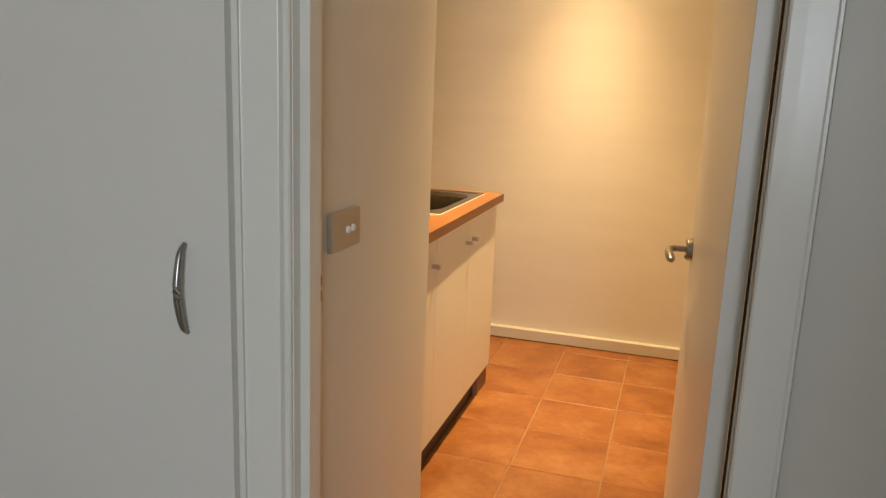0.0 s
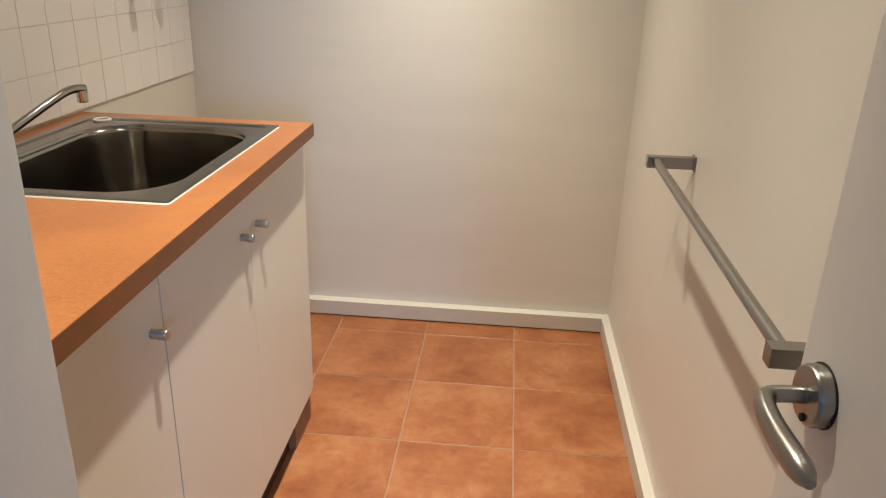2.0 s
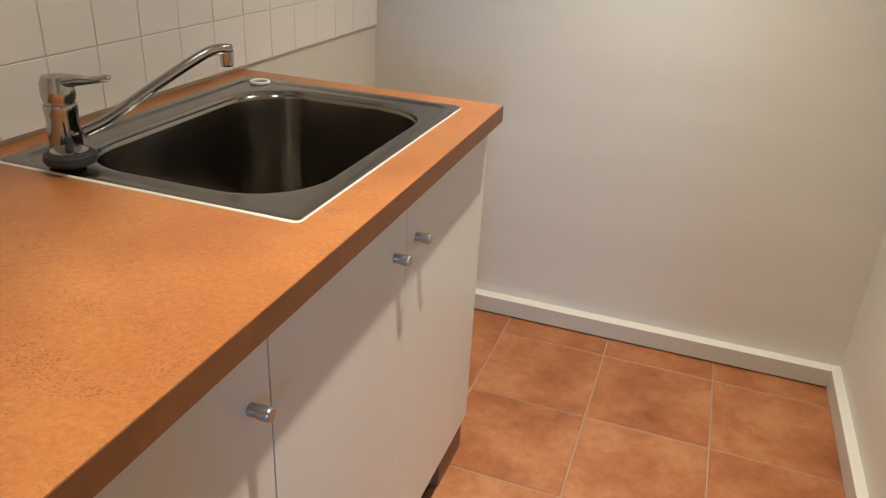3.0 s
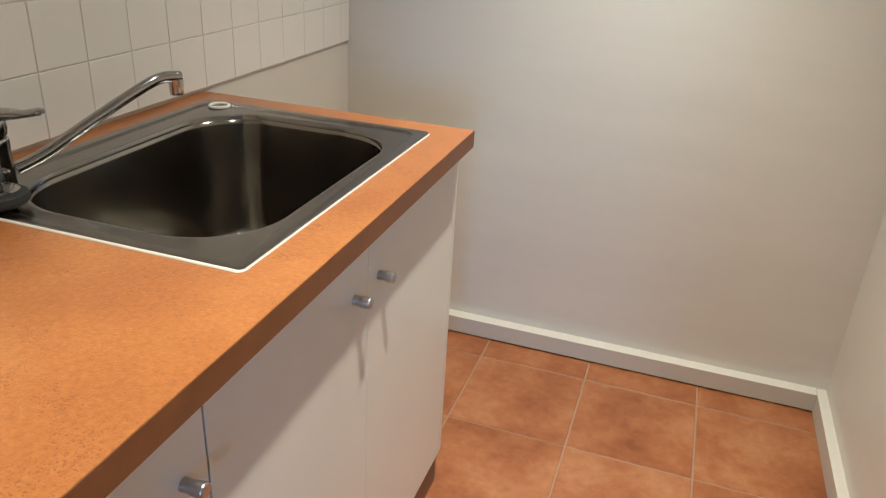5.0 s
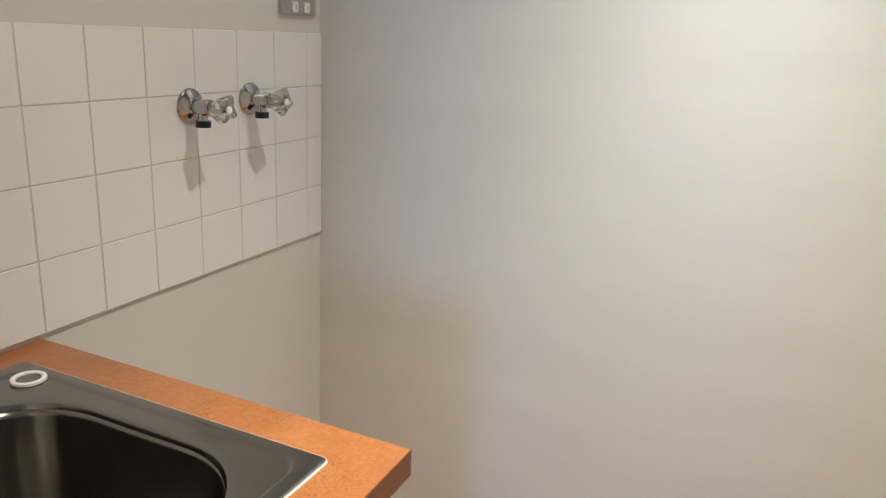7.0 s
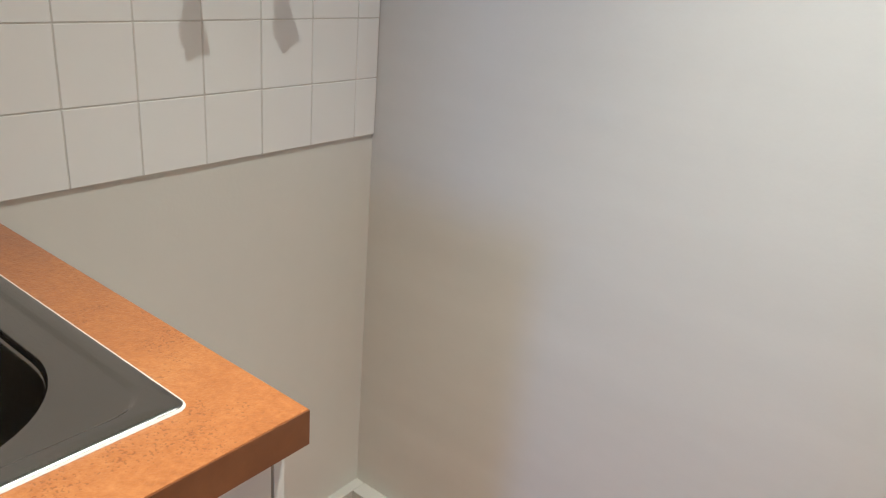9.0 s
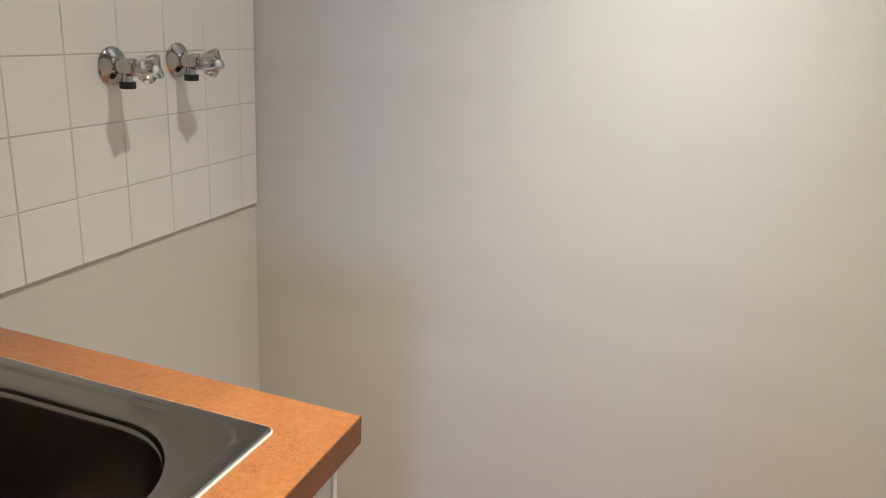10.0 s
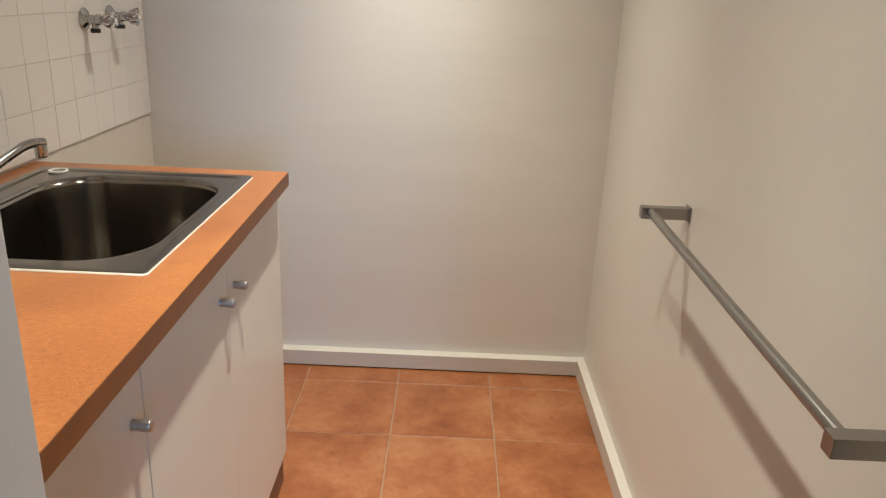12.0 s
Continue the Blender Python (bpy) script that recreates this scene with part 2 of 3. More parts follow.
def smooth_curve(ctrl, steps=6):
    """Points on a smooth line through the control points."""
    c = [Vector(p) for p in ctrl]
    c = [2 * c[0] - c[1]] + c + [2 * c[-1] - c[-2]]
    out = []
    for i in range(1, len(c) - 2):
        for s in range(steps):
            t = s / steps
            out.append(0.5 * ((2 * c[i]) + (c[i + 1] - c[i - 1]) * t + (2 * c[i - 1] - 5 * c[i] + 4 * c[i + 1] - c[i + 2]) * t * t
                              + (3 * c[i] - c[i - 1] - 3 * c[i + 1] + c[i + 2]) * t ** 3))
    out.append(c[-2])
    return out


def part(name, bm, mat, parent=None, label="", shade=True):
    bmesh.ops.recalc_face_normals(bm, faces=bm.faces)
    me = bpy.data.meshes.new(name)
    bm.to_mesh(me)
    bm.free()
    me.materials.append(mat)
    if shade:
        me.shade_smooth()
        me.set_sharp_from_angle(angle=radians(35))
    ob = new(name, me)
    if shade:
        wn = ob.modifiers.new("even_normals", "WEIGHTED_NORMAL")
        wn.keep_sharp, wn.weight = True, 60
    if parent:
        ob.parent = parent
    if label:
        ob["label"] = label
    return ob


def thing(name, label, category, at=(0, 0, 0), group=""):
    e = new(name)
    e.location = at
    return tagged(e, label, category, group)


def structure(name, bm, mat, label, category):
    return tagged(part(name, bm, mat), label, category, kind="structure")


# ---- structure ----
T = 0.1
W, E, S = HALL
structure("floor", boxes((LEFT - T, DOORWALL_OUT, -0.12, RIGHT + T, BACK + T, -0.0022)), FLOOR_GROUT, "sandy grout bed under terracotta floor tiles", "floor")
# unseen hall floor, lightened so that more daylight bounces onto the hall walls
structure("floor_hall", boxes((W - T, S - T, -0.12, E + T, DOORWALL_OUT, -0.002)), material("hall_carpet", (0.42, 0.37, 0.31), 0.95, grain=0.2, grain_scale=200, bump=0.5, bump_scale=400),
          "unseen hall floor outside the laundry, paled to bounce light", "floor")
structure("ceiling", boxes((LEFT - T, DOORWALL_OUT, CEIL, RIGHT + T, BACK + T, CEIL + 0.1), (W - T, S - T, CEIL, E + T, DOORWALL_OUT - 0.0, CEIL + 0.1)), CEILING, "flat white painted ceiling", "ceiling")
structure("wall_north", boxes((LEFT - T, BACK, 0, RIGHT + T, BACK + T, CEIL)), SCUFFED, "cream painted plaster wall, scuffed and lightly marked", "wall")
structure("wall_west", boxes((LEFT - T, NIB_Y - T, 0, LEFT, BACK, CEIL)), PAINT, "cream painted wall behind the worktop and tiles", "wall")
structure("wall_east", boxes((RIGHT, DOORWALL_IN, 0, RIGHT + T, BACK, CEIL)), PAINT, "cream painted wall carrying the towel rail", "wall")
structure("wall_nib", boxes((NIB_X - T, DOORWALL_IN, 0, NIB_X, NIB_Y, CEIL), (LEFT, NIB_Y - T, 0, NIB_X - T, NIB_Y, CEIL), bevel=0.003), PAINT, "short cream painted wall beside the doorway", "wall")
structure("wall_south", boxes((W, DOORWALL_OUT, 0, NIB_X, DOORWALL_IN, CEIL), (0.568, EAST_OUT, 0, E, DOORWALL_IN, CEIL), (NIB_X, DOORWALL_OUT, 2.075, 0.568, DOORWALL_IN, CEIL)),
          PAINT, "painted wall with the laundry doorway", "wall")
structure("wall_hall_west", boxes((W - T, S - T, 0, W, DOORWALL_IN, CEIL)), PAINT, "plain painted hall wall", "wall")
# out of view; added to cut off part of the window's light on the east trim
structure("wall_hall_return", boxes((0.95, -0.42, 0, 1.05, EAST_OUT, CEIL), bevel=0.003), PAINT, "unseen hall wall added to shade the east side of the doorway", "wall")
structure("wall_hall_east", boxes((E, S - T, 0, E + T, DOORWALL_IN, CEIL)), PAINT, "plain painted hall wall", "wall")
WX0, WX1, WZ0, WZ1 = 0.85, 1.85, 1.1, 2.2
structure("wall_hall_south", boxes((W, S - T, 0, WX0, S, CEIL), (WX1, S - T, 0, E, S, CEIL), (WX0, S - T, 0, WX1, S, WZ0), (WX0, S - T, WZ1, WX1, S, CEIL)),
          PAINT, "plain painted hall wall with a window opening", "wall")


def door_lining(name, x_face, into, y_out, stop=0.020):
    """Jamb board with a door stop; into: +1 when the opening lies towards +x."""
    back = x_face - into * 0.026
    return structure(name, boxes((min(back, x_face), y_out - 0.002, 0, max(back, x_face), DOORWALL_IN + 0.004, 2.05),
                                 (min(x_face, x_face + into * stop), y_out + 0.02, 0, max(x_face, x_face + into * stop), DOORWALL_IN - 0.042, 2.05), bevel=0.0025),
                     GLOSS, "white gloss painted door jamb with stop", "door frame")


door_lining("door_jamb_west", -0.2045, 1, DOORWALL_OUT)
door_lining("door_jamb_east", 0.5415, -1, EAST_OUT, 0.003)
structure("door_head", boxes((-0.202, DOORWALL_OUT - 0.002, 2.05, 0.56, DOORWALL_IN + 0.002, 2.076)), GLOSS, "white gloss painted door head", "door frame")


def architrave(name, x_in, out, z1):
    """Moulded upright: bead, flat and rounded back edge. out: the way away from the opening."""
    prof = [(0, 0), (0, 0.008), (0.003, 0.011), (0.010, 0.011), (0.013, 0.008), (0.016, 0.017), (0.020, 0.019), (0.080, 0.017), (0.086, 0.020), (0.092, 0.016), (0.096, 0.008), (0.096, 0)]
    bm = bmesh.new()
    loft(bm, [[(x_in + out * a, DOORWALL_OUT - 0.001 - b, z) for a, b in prof] for z in (0.0, z1)])
    return structure(name, bm, GLOSS, "white gloss painted moulded architrave", "architrave")


architrave("architrave_west", -0.2065, -1, 2.06)


def plain_architrave(name, x0, x1, z1):
    """Narrow flat upright with eased edges and a small bead at its outer edge."""
    w, prof = x1 - x0, [(0, 0), (0, 0.010), (0.003, 0.013), (0.022, 0.0135), (0.026, 0.0145), (0.86, 0.0145), (0.90, 0.017), (0.96, 0.017), (1.0, 0.012), (1.0, 0)]
    bm = bmesh.new()
    loft(bm, [[(x0 + (a if a < 0.03 else a * w), EAST_OUT - 0.001 - b, z) for a, b in prof] for z in (0.0, z1)])
    return structure(name, bm, GLOSS, "white gloss painted narrow architrave", "architrave")


plain_architrave("architrave_east", 0.5400, 0.609, 2.06)
# added strip that closes the hinge gap; its dark colour stands for unlit depth
structure("door_rebate", boxes((0.5385, 1.6945, 0, 0.612, 1.706, 2.05)), GAP_SHADE, "added dark strip standing in for the unlit cavity behind the hinged door edge", "door frame")
structure("architrave_head", boxes((-0.3025, DOORWALL_OUT - 0.02, 2.0605, 0.606, DOORWALL_OUT - 0.001, 2.18), bevel=0.004), GLOSS, "white gloss painted architrave over the doorway", "architrave")


def skirting(name, run, deep, gap=0.002):
    """Skirting with a rounded top along a run of (x, y) pairs: wall line and its inner normal."""
    (x0, y0), (x1, y1), (nx, ny) = run
    prof = [(0, gap), (deep, gap), (deep, 0.0585), (deep - 0.001, 0.0605), (deep - 0.003, 0.061), (0, 0.0615)]
    bm = bmesh.new()
    loft(bm, [[(x + nx * a, y + ny * a, z) for a, z in prof] for x, y in ((x0, y0), (x1, y1))])
    return structure(name, bm, BASE, "cream gloss painted timber skirting board", "skirting board")


skirting("baseboard_north", ((LEFT + 0.0245, BACK), (RIGHT - 0.0285, BACK), (0, -1)), 0.038, 0.005)
skirting("baseboard_east", ((RIGHT, DOORWALL_IN), (RIGHT, BACK), (-1, 0)), 0.028)
skirting("baseboard_west", ((LEFT, 3.645), (LEFT, BACK), (1, 0)), 0.024)

# ---- hall cupboard ----
cup = thing("hall_cupboard", "tall white painted cupboard with a closed flush door beside the doorway", "cupboard", (-0.9, DOORWALL_OUT, 0))
part("frame", boxes((-0.62, -0.006, 0, 0.595, -0.001, 2.38), bevel=0.001), GLOSS, cup)
cd = part("door", boxes((-0.6, -0.026, 0.06, 0.583, -0.0065, 2.34), bevel=0.003), DOORPAINT, cup)
bow = smooth_curve([(0.492, -0.026, 0.872), (0.492, -0.042, 0.892), (0.492, -0.054, 0.955), (0.492, -0.042, 1.018), (0.492, -0.026, 1.038)], 6)
part("handle", tube([(p.x, p.y, p.z) for p in bow], [0.0045 + 0.003 * math.sin(math.pi * i / (len(bow) - 1)) for i in range(len(bow))], 12), SATIN, cd, "bowed satin metal handle")

# ---- laundry door ----
HINGE, FREE = Vector((0.503, 1.697, 0)), Vector((0.466, 2.400, 0))
ang = math.degrees(math.atan2(FREE.y - HINGE.y, FREE.x - HINGE.x)) - 90
door = thing("door_1", "open flush cream painted door with a lever handle", "door")
door.matrix_world = pose(HINGE.x, HINGE.y, 0, 0, 0, ang)
DL = (FREE - HINGE).length
part("leaf", boxes((0, 0, 0.008, 0.0345, DL, 2.04), bevel=0.002), DOORPAINT, door)
hy, hz = DL - 0.046, 0.963
hset = part("rosette", turned([(0.0, 0.0), (0.027, 0.0), (0.027, -0.010), (0.0255, -0.013), (0.024, -0.0140), (0.0, -0.0142)], 32, (-0.0005, hy, hz), "x"), SATIN, door, "round satin nickel rosette")
part("backplate", turned([(0.0, 0.0), (0.0285, 0.0), (0.0285, -0.002), (0.0, -0.0022)], 32, (0.001, hy, hz), "x"), RUBBER, hset, "black gasket ring")
lever = smooth_curve([(-0.008, hy, hz), (-0.034, hy, hz), (-0.047, hy - 0.004, hz), (-0.054, hy - 0.020, hz - 0.001), (-0.056, hy - 0.055, hz - 0.004), (-0.052, hy - 0.108, hz - 0.009)], 6)
lr = [0.0076 + 0.0030 * max(0, min(1, (i - 12) / 14)) for i in range(len(lever))]
lr[-1], lr[-2] = 0.004, 0.0088
part("lever", tube(lever, lr, 16), SATIN, door, "curved satin nickel lever")
part("lock_pin", turned([(0, 0), (0.0035, 0), (0.0035, -0.003), (0, -0.003)], 12, (-0.0138, hy - 0.006, hz - 0.018), "x"), DARK, hset)
for z in (0.25, 1.8):
    part("hinge", tube([(0.0375, -0.004, z), (0.0375, -0.004, z + 0.1)], 0.006, 12), BRASS, door, "worn brass butt hinge")

strike = thing("strike_plate", "small worn brass strike plate on the door jamb", "strike plate")
for z in (0.9335, 0.9625):
    bm = bmesh.new()
    loft(bm, [rounded(0, 0, 0.0125, 0.0145, 0.010, h, 4) for h in (0, 0.0015)])
    bmesh.ops.transform(bm, matrix=Matrix.Translation((-0.2045, 1.676, z)) @ Matrix(((0, 0, 1, 0), (1, 0, 0, 0), (0, 1, 0, 0), (0, 0, 0, 1))), verts=bm.verts)
    part("plate", bm, BRASS, strike)
part("slot", boxes((-0.204, 1.670, 0.945, -0.2025, 1.680, 0.951)), DARK, strike)


# ---- worktop, cabinets ----
def worktop():
    """Slab with a cut-out for the tub and a laminate front and end edge."""
    wt_ob = thing("worktop", "orange-brown cork-pattern laminate worktop with square edges", "worktop")
    x0, x1, y0, y1, z0 = LEFT + 0.001, FRONT - 0.001, NIB_Y + 0.001, CT_END - 0.001, TOP - 0.034
    hx0, hx1, hy0, hy1 = -0.845, -0.390, 2.972, 3.568
    sb = bmesh.new()
    ox, oy, ohx, ohy = (x0 + x1) / 2, (y0 + y1) / 2, (x1 - x0) / 2, (y1 - y0) / 2
    ix, iy, ihx, ihy = (hx0 + hx1) / 2, (hy0 + hy1) / 2, (hx1 - hx0) / 2, (hy1 - hy0) / 2
    loft(sb, [rounded(ix, iy, ihx, ihy, 0.0005, z0, 1), rounded(ox, oy, ohx, ohy, 0.0005, z0, 1), rounded(ox, oy, ohx, ohy, 0.0005, TOP, 1), rounded(ix, iy, ihx, ihy, 0.0005, TOP, 1), rounded(ix, iy, ihx, ihy, 0.0005, z0, 1)], cap=False)
    part("slab", sb, WORKTOP, wt_ob)
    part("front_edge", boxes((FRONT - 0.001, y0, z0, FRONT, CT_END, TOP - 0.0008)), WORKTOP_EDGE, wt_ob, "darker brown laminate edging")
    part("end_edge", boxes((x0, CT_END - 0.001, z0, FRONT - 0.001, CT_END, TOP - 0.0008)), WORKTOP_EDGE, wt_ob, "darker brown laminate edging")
    for ob in wt_ob.children:
        for v in ob.data.vertices:
            if v.co.x > FRONT - 0.01:
                v.co.x += (CT_END - v.co.y) * 0.0095
    return wt_ob


worktop()


def knob(parent, y, z):
    k = part("knob", turned([(0, 0), (0.0082, 0), (0.0078, 0.008), (0.0080, 0.010), (0.0089, 0.012), (0.0092, 0.0245), (0.0088, 0.0262), (0.0075, 0.0274), (0, 0.0279)], 24, (CAB, y, z), "x"), KNOBMETAL, parent, "small round chrome knob")
    return k


def cabinet(y0, y1, doors, end_panel, label, knob_z=0.757):
    c = thing("base_cabinet", label, "cabinet", group="laundry base cabinets")
    zb, zt, xb = 0.105, TOP - 0.035, LEFT + 0.02
    body = boxes((xb, y0, zb, CAB - 0.019, y0 + 0.016, zt), (xb, y1 - 0.016, zb, CAB - 0.019, y1, zt), (xb, y0 + 0.016, zb, CAB - 0.019, y1 - 0.016, zb + 0.016), (xb, y0 + 0.016, zb + 0.016, xb + 0.004, y1 - 0.016, zt))
    part("carcass", body, LAMINATE, c)
    for a, b, ky in doors:
        d_ob = part("door", boxes((CAB - 0.017, a + 0.0006, 0.103, CAB, b - 0.0006, TOP - 0.037), bevel=0.0005), LAMINATE, c)
        knob(d_ob, ky, knob_z)
    if end_panel:
        part("end_panel", boxes((xb, y1 + 0.0175, 0.103, CAB - 0.0005, y1 + 0.029, zt), bevel=0.0008), LAMINATE, c)
        part("plinth_block", boxes((-0.50, y1 - 0.13, 0.0, -0.341, y1 + 0.029, 0.102), bevel=0.001), BOARD, c, "raw brown plinth board at the end")
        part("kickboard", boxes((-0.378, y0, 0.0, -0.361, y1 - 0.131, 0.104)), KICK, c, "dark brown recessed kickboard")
    else:
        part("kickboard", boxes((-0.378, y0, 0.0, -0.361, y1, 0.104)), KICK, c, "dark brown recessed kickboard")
    return c


cabinet(NIB_Y + 0.004, 2.797, [(NIB_Y + 0.004, 2.797, 2.757)], False, "single-door cream laminate base cabinet under the worktop", 0.749)
cabinet(2.799, 3.618, [(2.799, 3.208, 3.160), (3.208, 3.633, 3.250)], True, "two-door cream laminate base cabinet under the tub")

# ---- laundry tub ----
tub = thing("laundry_sink", "drop-in stainless steel laundry tub with a deep dark bowl", "sink")
cx, cy, hx, hyy = -0.6185, 3.263, 0.2475, 0.320
bx, by, bhx, bhy = -0.606, 3.263, 0.197, 0.273
Z = TOP
rim = bmesh.new()
loft(rim, [rounded(cx, cy, hx - 0.001, hyy - 0.001, 0.008, Z + 0.0005), rounded(cx, cy, hx, hyy, 0.009, Z + 0.003), rounded(cx, cy, hx - 0.003, hyy - 0.003, 0.009, Z + 0.005),
           rounded(cx, cy, hx - 0.018, hyy - 0.015, 0.034, Z + 0.0048), rounded(cx, cy, hx - 0.0195, hyy - 0.0165, 0.034, Z + 0.0044), rounded(cx, cy, hx - 0.0225, hyy - 0.0195, 0.034, Z + 0.0022),
           rounded(cx, cy, hx - 0.0240, hyy - 0.0210, 0.034, Z + 0.0018), rounded(bx, by, bhx + 0.006, bhy + 0.006, 0.118, Z + 0.0020),
           rounded(bx, by, bhx + 0.001, bhy + 0.001, 0.122, Z + 0.0008), rounded(bx, by, bhx - 0.0008, bhy - 0.0008, 0.120, Z - 0.002), rounded(bx, by, bhx - 0.0015, bhy - 0.0015, 0.120, Z - 0.007)], cap=False)
part("rim", rim, STEEL, tub)
bowl = bmesh.new()
loft(bowl, [rounded(bx, by, bhx - d, bhy - d, rr, Z - h) for d, rr, h in ((0.0015, 0.120, 0.007), (0.0025, 0.119, 0.016), (0.005, 0.116, 0.05), (0.010, 0.110, 0.12), (0.013, 0.106, 0.20), (0.015, 0.104, 0.228),
                                                                            (0.018, 0.101, 0.240), (0.025, 0.094, 0.249), (0.036, 0.085, 0.2535))]
     + [rounded(bx, by, 0.06, 0.06, 0.058, Z - 0.2575), rounded(bx, by, 0.045, 0.045, 0.0445, Z - 0.258)], cap=False)
bw = part("bowl", bowl, BOWL, tub, "polished steel bowl, darkened in colour for its inner shade")
sol = bw.modifiers.new("thickness", "SOLIDIFY")
sol.thickness, sol.offset = 0.0015, 1.0
part("drain", turned([(0, 0), (0.047, 0), (0.047, 0.002), (0.036, 0.001), (0.030, -0.006), (0, -0.007)], 28, (bx, by, Z - 0.2585)), CHROME, tub, "chrome basket waste")
part("tap_hole_cover", turned([(0.0155, 0), (0.0215, 0), (0.0215, 0.0035), (0.0195, 0.0045), (0.0175, 0.0045), (0.0155, 0.003), (0.0155, 0)], 32, (-0.812, 3.548, Z + 0.0028), cap=False), PLASTIC, tub, "white plastic tap hole ring")
part("tap_hole_cap", turned([(0, 0), (0.0155, 0), (0.0155, 0.0012), (0, 0.0012)], 32, (-0.812, 3.548, Z + 0.0026)), BOWL, tub)
sl = bmesh.new()
loft(sl, [rounded(cx, cy, hx - 0.002, hyy - 0.002, 0.010, Z + 0.0002), rounded(cx, cy, hx + 0.0014, hyy + 0.0030, 0.012, Z + 0.0002), rounded(cx, cy, hx + 0.0009, hyy + 0.0024, 0.012, Z + 0.0016), rounded(cx, cy, hx - 0.001, hyy - 0.001, 0.010, Z + 0.0035)], cap=False)
part("sealant_bead", sl, SILICONE, tub, "white sealant bead round the rim")

# ---- mixer tap ----
tx, ty, tz = -0.800, 3.010, Z + 0.0025
mixer = thing("mixer_tap", "chrome lever mixer tap with a long swivel spout", "tap", (tx, ty, tz))
part("body", turned([(0, 0), (0.026, 0), (0.026, 0.004), (0.0235, 0.008), (0.0225, 0.060), (0.0235, 0.066), (0.0235, 0.076), (0.0225, 0.078), (0, 0.078)], 36), CHROME, mixer)
part("cartridge_ring", turned([(0.0, 0.078), (0.0205, 0.078), (0.0205, 0.083), (0.0, 0.083)], 36), CHROME, mixer)
lev = bmesh.new()
turned([(0, 0.083), (0.0225, 0.083), (0.024, 0.092), (0.023, 0.108), (0.019, 0.118), (0.0, 0.121)], 32, (0, 0, 0), "z", lev)
tube(smooth_curve([(0.0, 0.0, 0.108), (0.024, 0.010, 0.112), (0.044, 0.018, 0.113), (0.070, 0.030, 0.118)], 6), [0.020 - 0.0105 * min(1, i / 13) for i in range(18)] + [0.006], 14, 0.55, lev)
part("lever", lev, CHROME, mixer, "chrome paddle lever")
sp = smooth_curve([(0.012, 0.022, 0.030), (0.03, 0.058, 0.045), (0.062, 0.125, 0.083), (0.095, 0.192, 0.119), (0.110, 0.222, 0.131), (0.124, 0.250, 0.130)], 7)
part("spout", tube(sp, [0.0092 - 0.0008 * math.sin(math.pi * i / len(sp)) for i in range(len(sp) - 1)] + [0.008], 16), CHROME, mixer, "long chrome spout")
part("aerator", turned([(0, 0.0), (0.0105, 0.0), (0.011, 0.004), (0.0115, 0.024), (0.0, 0.0245)], 24, (0.120, 0.243, 0.103)), CHROME, mixer)
part("grub_screw", turned([(0, 0), (0.004, 0), (0.004, 0.008), (0, 0.009)], 12, (0.022, -0.006, 0.036), "x"), CHROME, mixer)

plug = thing("sink_plug", "black rubber sink plug with a steel top resting on the rim", "plug", (-0.752, 2.968, Z + 0.0052))
part("rubber", turned([(0, 0.0), (0.019, 0.0), (0.022, 0.006), (0.0335, 0.007), (0.0365, 0.012), (0.0345, 0.0195), (0.028, 0.0235), (0, 0.0235)], 36), RUBBER, plug)
part("top_plate", turned([(0, 0.0235), (0.0255, 0.0235), (0.0255, 0.0245), (0.019, 0.0265), (0, 0.0260)], 36), CHROME, plug, "dished steel plate")
part("knob", turned([(0, 0.026), (0.006, 0.026), (0.0045, 0.032), (0.0065, 0.037), (0.005, 0.042), (0, 0.0425)], 20), RUBBER, plug, "black grip knob")


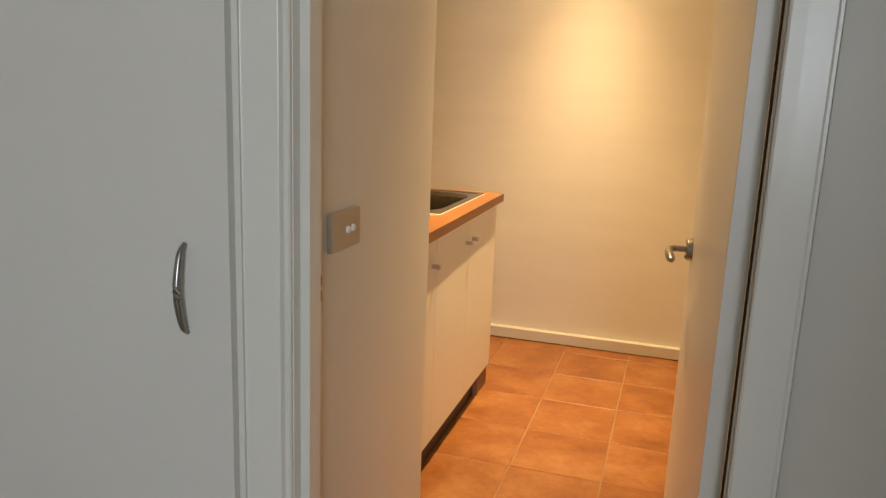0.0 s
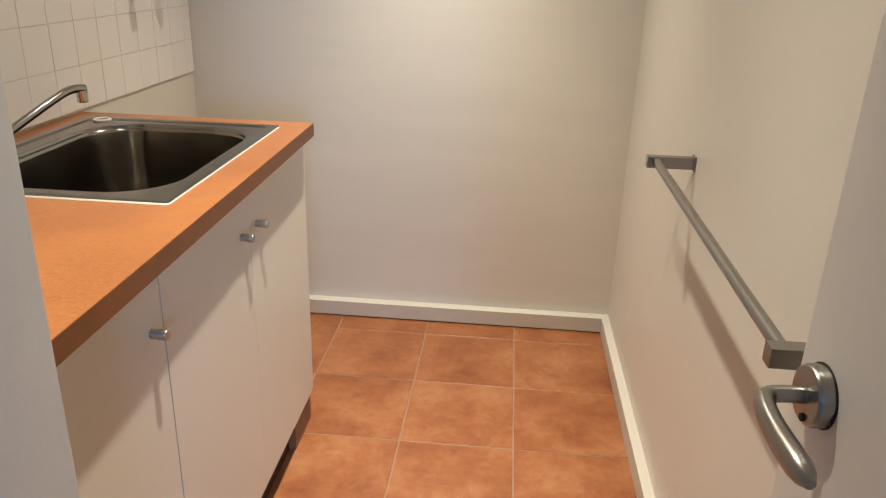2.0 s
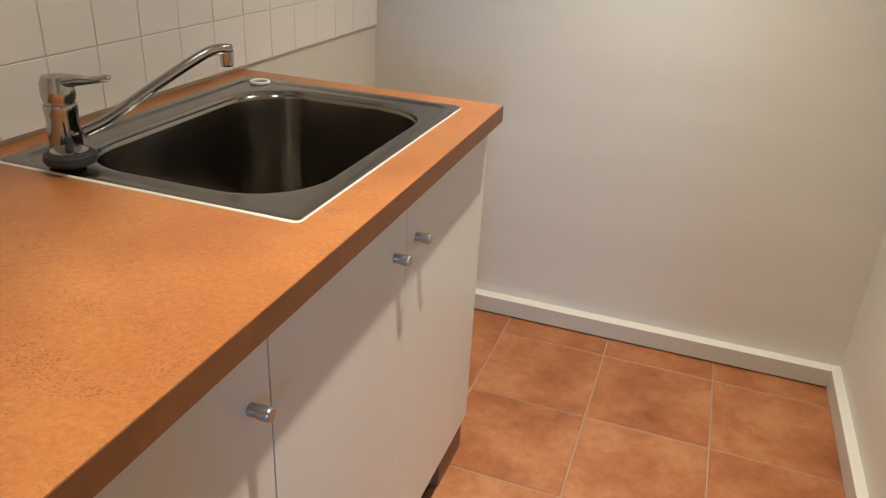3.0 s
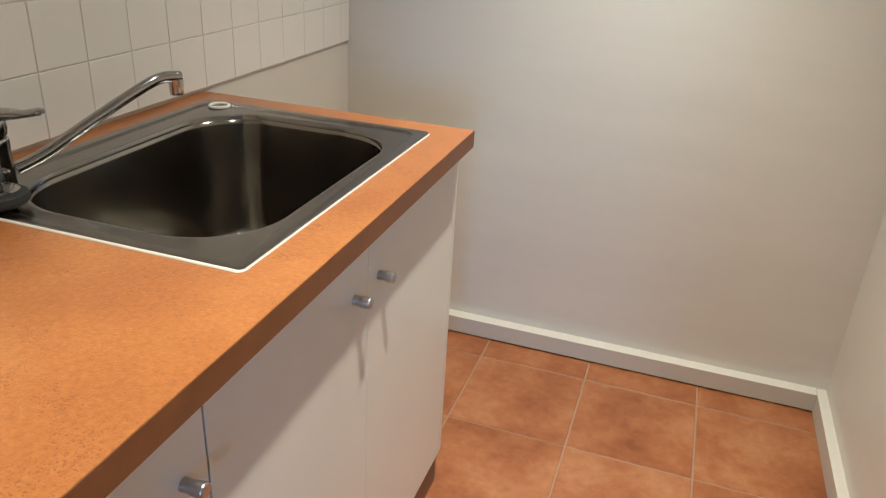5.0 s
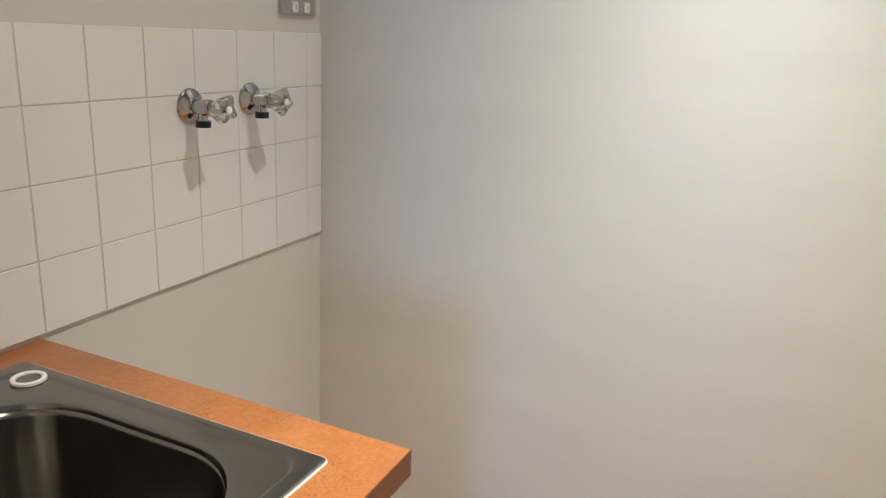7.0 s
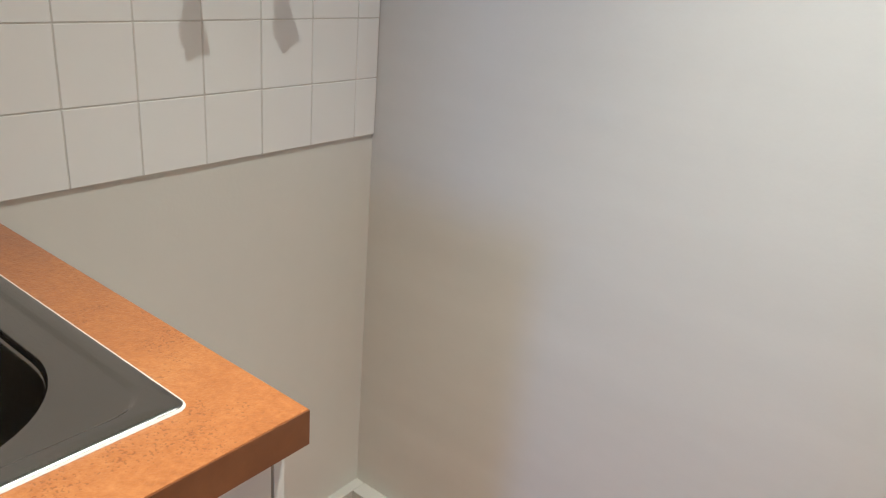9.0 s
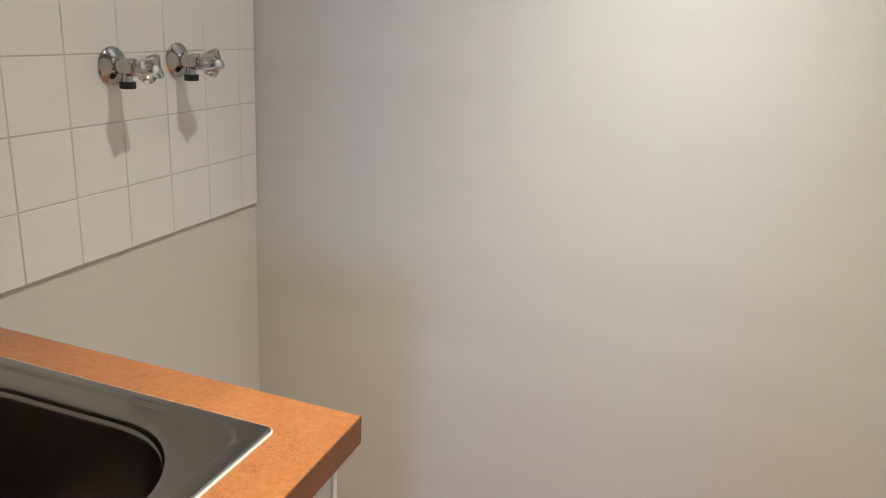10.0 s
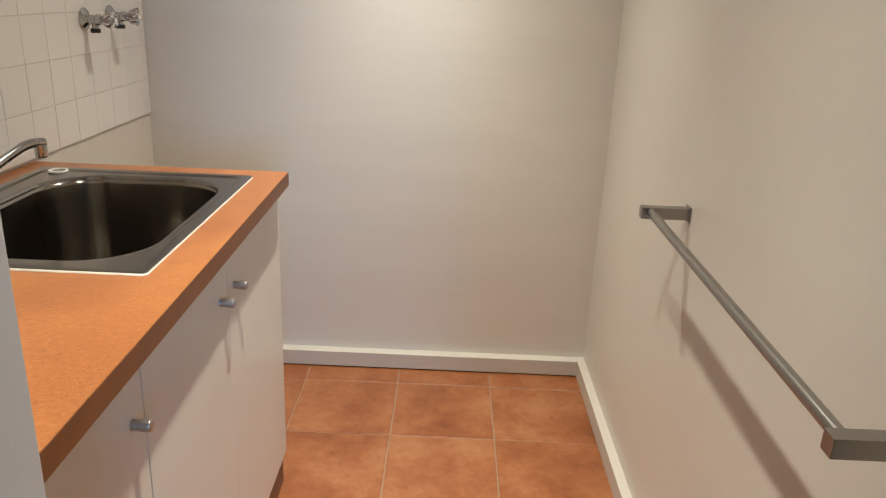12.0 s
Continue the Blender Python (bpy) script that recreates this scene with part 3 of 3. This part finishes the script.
# ---- washing machine taps ----
def machine_tap(y, z, turn):
    t_ob = thing("washing_machine_tap", "chrome wall tap with a clear fluted acrylic handle", "tap", (LEFT + 0.006, y, z), "washing machine taps")
    part("flange", turned([(0, 0), (0.030, 0), (0.0305, 0.003), (0.027, 0.007), (0.017, 0.011), (0.0135, 0.016), (0, 0.016)], 36, (0, 0, 0), "x"), CHROME, t_ob, "domed chrome wall flange")
    part("body", turned([(0, 0.012), (0.0125, 0.012), (0.0125, 0.034), (0.0145, 0.036), (0.0145, 0.046), (0.011, 0.049), (0.0, 0.05)], 28, (0, 0, 0), "x"), CHROME, t_ob)
    out = bmesh.new()
    turned([(0, -0.026), (0.0085, -0.026), (0.0085, -0.008), (0, -0.005)], 20, (0.030, 0, 0), "z", out)
    outlet = part("outlet", out, CHROME, t_ob)
    part("cap", turned([(0, -0.034), (0.0125, -0.034), (0.0130, -0.032), (0.0130, -0.023), (0.0, -0.0225)], 24, (0.030, 0, 0), "z"), RUBBER, outlet, "black hose cap")
    h = bmesh.new()
    loops = []
    n = 48
    for x, r, flute in ((0.050, 0.009, 0.0), (0.053, 0.013, 0.05), (0.062, 0.019, 0.18), (0.074, 0.0255, 0.34), (0.081, 0.0280, 0.42), (0.085, 0.0255, 0.40), (0.0875, 0.012, 0.1)):
        loops.append([(x, r * (1 - flute + flute * (1 - abs(math.sin(2 * (a + turn)))) ** 0.8) * math.cos(a), r * (1 - flute + flute * (1 - abs(math.sin(2 * (a + turn)))) ** 0.8) * math.sin(a)) for a in [2 * math.pi * i / n for i in range(n)]])
    loft(h, loops)
    hd = part("handle", h, ACRYLIC, t_ob, "clear fluted acrylic handle")
    part("spindle", turned([(0, 0.049), (0.006, 0.049), (0.0055, 0.080), (0, 0.0805)], 16, (0, 0, 0), "x"), CHROME, hd)
    part("button", turned([(0, 0.0845), (0.0065, 0.0845), (0.0065, 0.0885), (0.005, 0.0895), (0, 0.0895)], 20, (0, 0, 0), "x"), PLASTIC, hd, "white indicator button")
    return t_ob


machine_tap(3.965, 1.213, 0.5)
machine_tap(4.123, 1.217, 0.2)


# ---- switches and outlet ----
def wall_plate(name, label, category, m, plate_mat, w, h, rockers, sockets=False, thick=0.009):
    p = thing(name, label, category)
    p.matrix_world = m
    part("plate", boxes((-w / 2, -h / 2, 0, w / 2, h / 2, thick), bevel=0.0022), plate_mat, p)
    for rx, ry, rw, rh in rockers:
        r = part("rocker", boxes((rx - rw / 2, ry - rh / 2, 0.009, rx + rw / 2, ry + rh / 2, 0.0125), bevel=0.0012), PLASTIC, p, "white rocker switch")
        if sockets:
            part("mark", boxes((rx - 0.0008, ry - 0.004, 0.0125, rx + 0.0008, ry + 0.004, 0.0128)), DARK, r)
    if sockets:
        for rx in (-0.034, 0.034):
            for ax, ay, tilt in ((-0.007, 0.016, 25), (0.007, 0.016, -25), (0, 0.003, 0)):
                bm = boxes((-0.0011, -0.004, 0.0088, 0.0011, 0.004, 0.0096))
                bmesh.ops.transform(bm, matrix=pose(rx + ax, ay, 0, 0, 0, tilt), verts=bm.verts)
                part("pin_slot", bm, DARK, p)
    return p


EASTWARD = Matrix(((0, 0, 1, 0), (1, 0, 0, 0), (0, 1, 0, 0), (0, 0, 0, 1)))      # plate faces +x
WESTWARD = Matrix(((0, 0, -1, 0), (-1, 0, 0, 0), (0, 1, 0, 0), (0, 0, 0, 1)))    # plate faces -x
sw = wall_plate("light_switch", "beige metallic light switch plate with two white dolly switches", "light switch", Matrix.Translation((NIB_X, 1.803, 1.042)) @ EASTWARD, BEIGE_PLATE, 0.128, 0.078, [], thick=0.013)
for rx in (0.002, 0.026):
    part("dolly", turned([(0, 0.0125), (0.0078, 0.0125), (0.0078, 0.0150), (0.006, 0.0180), (0, 0.0185)], 24, (rx, 0, 0)), PLASTIC, sw, "white round dolly switch")
wall_plate("power_outlet", "grey metallic double power outlet with white switches above the tiles", "power outlet", Matrix.Translation((LEFT, 4.282, 1.413)) @ EASTWARD, GREY_PLATE, 0.116, 0.074,
           [(-0.016, -0.022, 0.016, 0.020), (0.024, -0.022, 0.016, 0.020)], True)
wall_plate("power_outlet", "grey metallic power outlet on the painted wall", "power outlet", Matrix.Translation((RIGHT, 4.275, 1.385)) @ WESTWARD, GREY_PLATE, 0.116, 0.074, [(0.0, -0.012, 0.014, 0.022)])

# ---- towel rail ----
rail = thing("towel_rail", "satin metal towel rail with flat rectangular brackets", "towel rail")
for y, z in ((2.586, 0.877), (3.456, 0.885)):
    br = part("bracket", boxes((0.509, y - 0.012, z - 0.013, RIGHT, y + 0.012, z + 0.013), bevel=0.002), SATIN, rail)
    part("wall_plate", boxes((RIGHT - 0.004, y - 0.016, z - 0.017, RIGHT, y + 0.016, z + 0.017), bevel=0.001), SATIN, br)
part("bar", tube([(0.529, 2.598, 0.879), (0.529, 3.444, 0.887)], 0.0095, 24), SATIN, rail)

# ---- downlights ----
for lx, ly in LAMPS:
    dl = thing("downlight", "round white recessed ceiling downlight, switched on", "downlight", (lx, ly, CEIL), "ceiling downlights")
    part("trim_ring", turned([(0.034, 0.0), (0.044, 0.0), (0.044, -0.003), (0.040, -0.005), (0.034, -0.004), (0.034, 0.0)], 32, cap=False), PLASTIC, dl)
    part("lamp", turned([(0, -0.001), (0.033, -0.001), (0.033, -0.0025), (0, -0.003)], 28), GLOW, dl, "glowing lamp face")

# ---- wall tiles ----
wtile = structure("wall_tiling", boxes((LEFT, NIB_Y + 0.001, 0.9005, LEFT + 0.0052, BACK - 0.001, 1.343)), GROUT, "grey-beige grout bed behind white wall tiles", "tiling")


def tile_mesh(name, sx, sy, th, mat, bev):
    bm = bmesh.new()
    loft(bm, [rounded(0, 0, sx / 2, sy / 2, 0.001, 0, 1), rounded(0, 0, sx / 2, sy / 2, 0.001, th - bev, 1), rounded(0, 0, sx / 2 - bev, sy / 2 - bev, 0.001, th, 1)])
    bmesh.ops.recalc_face_normals(bm, faces=bm.faces)
    me = bpy.data.meshes.new(name)
    bm.to_mesh(me)
    bm.free()
    me.materials.append(mat)
    return me


PITCH, GAP = 0.1095, 0.0017
rows_z = [(0.901 + 0.1103 * i, 0.901 + 0.1103 * (i + 1)) for i in range(4)]
edges_y = [BACK - 0.001]
y = 4.3095
while y > NIB_Y:
    edges_y.append(y)
    y -= PITCH
edges_y.append(NIB_Y + 0.001)
rng = random.Random(4)
meshes = {}
for a, b in zip(edges_y, edges_y[1:]):
    for z0, z1 in rows_z:
        key = round(a - b, 3)
        if key < 0.012:
            continue
        if key not in meshes:
            meshes[key] = tile_mesh("tile", a - b - GAP, z1 - z0 - GAP, 0.004, GLAZE, 0.0009)
        ob = new("tile", meshes[key])
        ob.parent = wtile
        ob.matrix_local = Matrix.Translation((LEFT + 0.0025 + rng.uniform(0, 0.0003), (a + b) / 2, (z0 + z1) / 2)) @ EASTWARD @ pose(0, 0, 0, rng.uniform(-0.25, 0.25), rng.uniform(-0.25, 0.25), rng.uniform(-0.15, 0.15))

# ---- floor tiles ----
ftile = bpy.data.objects["floor"]
P, G = 0.3283, 0.0045
xs, ys = [LEFT], [BACK - 0.002]
x = -0.391 - P
while x < RIGHT - 0.02:
    xs.append(x)
    x += P
xs.append(RIGHT - 0.002)
y = 4.227
while y > DOORWALL_OUT:
    ys.append(y)
    y -= P
ys.append(DOORWALL_OUT)
fm = {}
for xa, xb in zip(xs, xs[1:]):
    for ya, yb in zip(ys, ys[1:]):
        key = (round(xb - xa, 3), round(ya - yb, 3))
        if min(key) < 0.02:
            continue
        if key not in fm:
            fm[key] = tile_mesh("floor_tile", key[0] - G, key[1] - G, 0.006, TERRACOTTA, 0.0016)
        ob = new("floor_tile", fm[key])
        ob.parent = ftile
        ob.matrix_local = pose((xa + xb) / 2, (ya + yb) / 2, -0.006 + rng.uniform(-0.0006, 0.0006), rng.uniform(-0.1, 0.1), rng.uniform(-0.1, 0.1), 0)
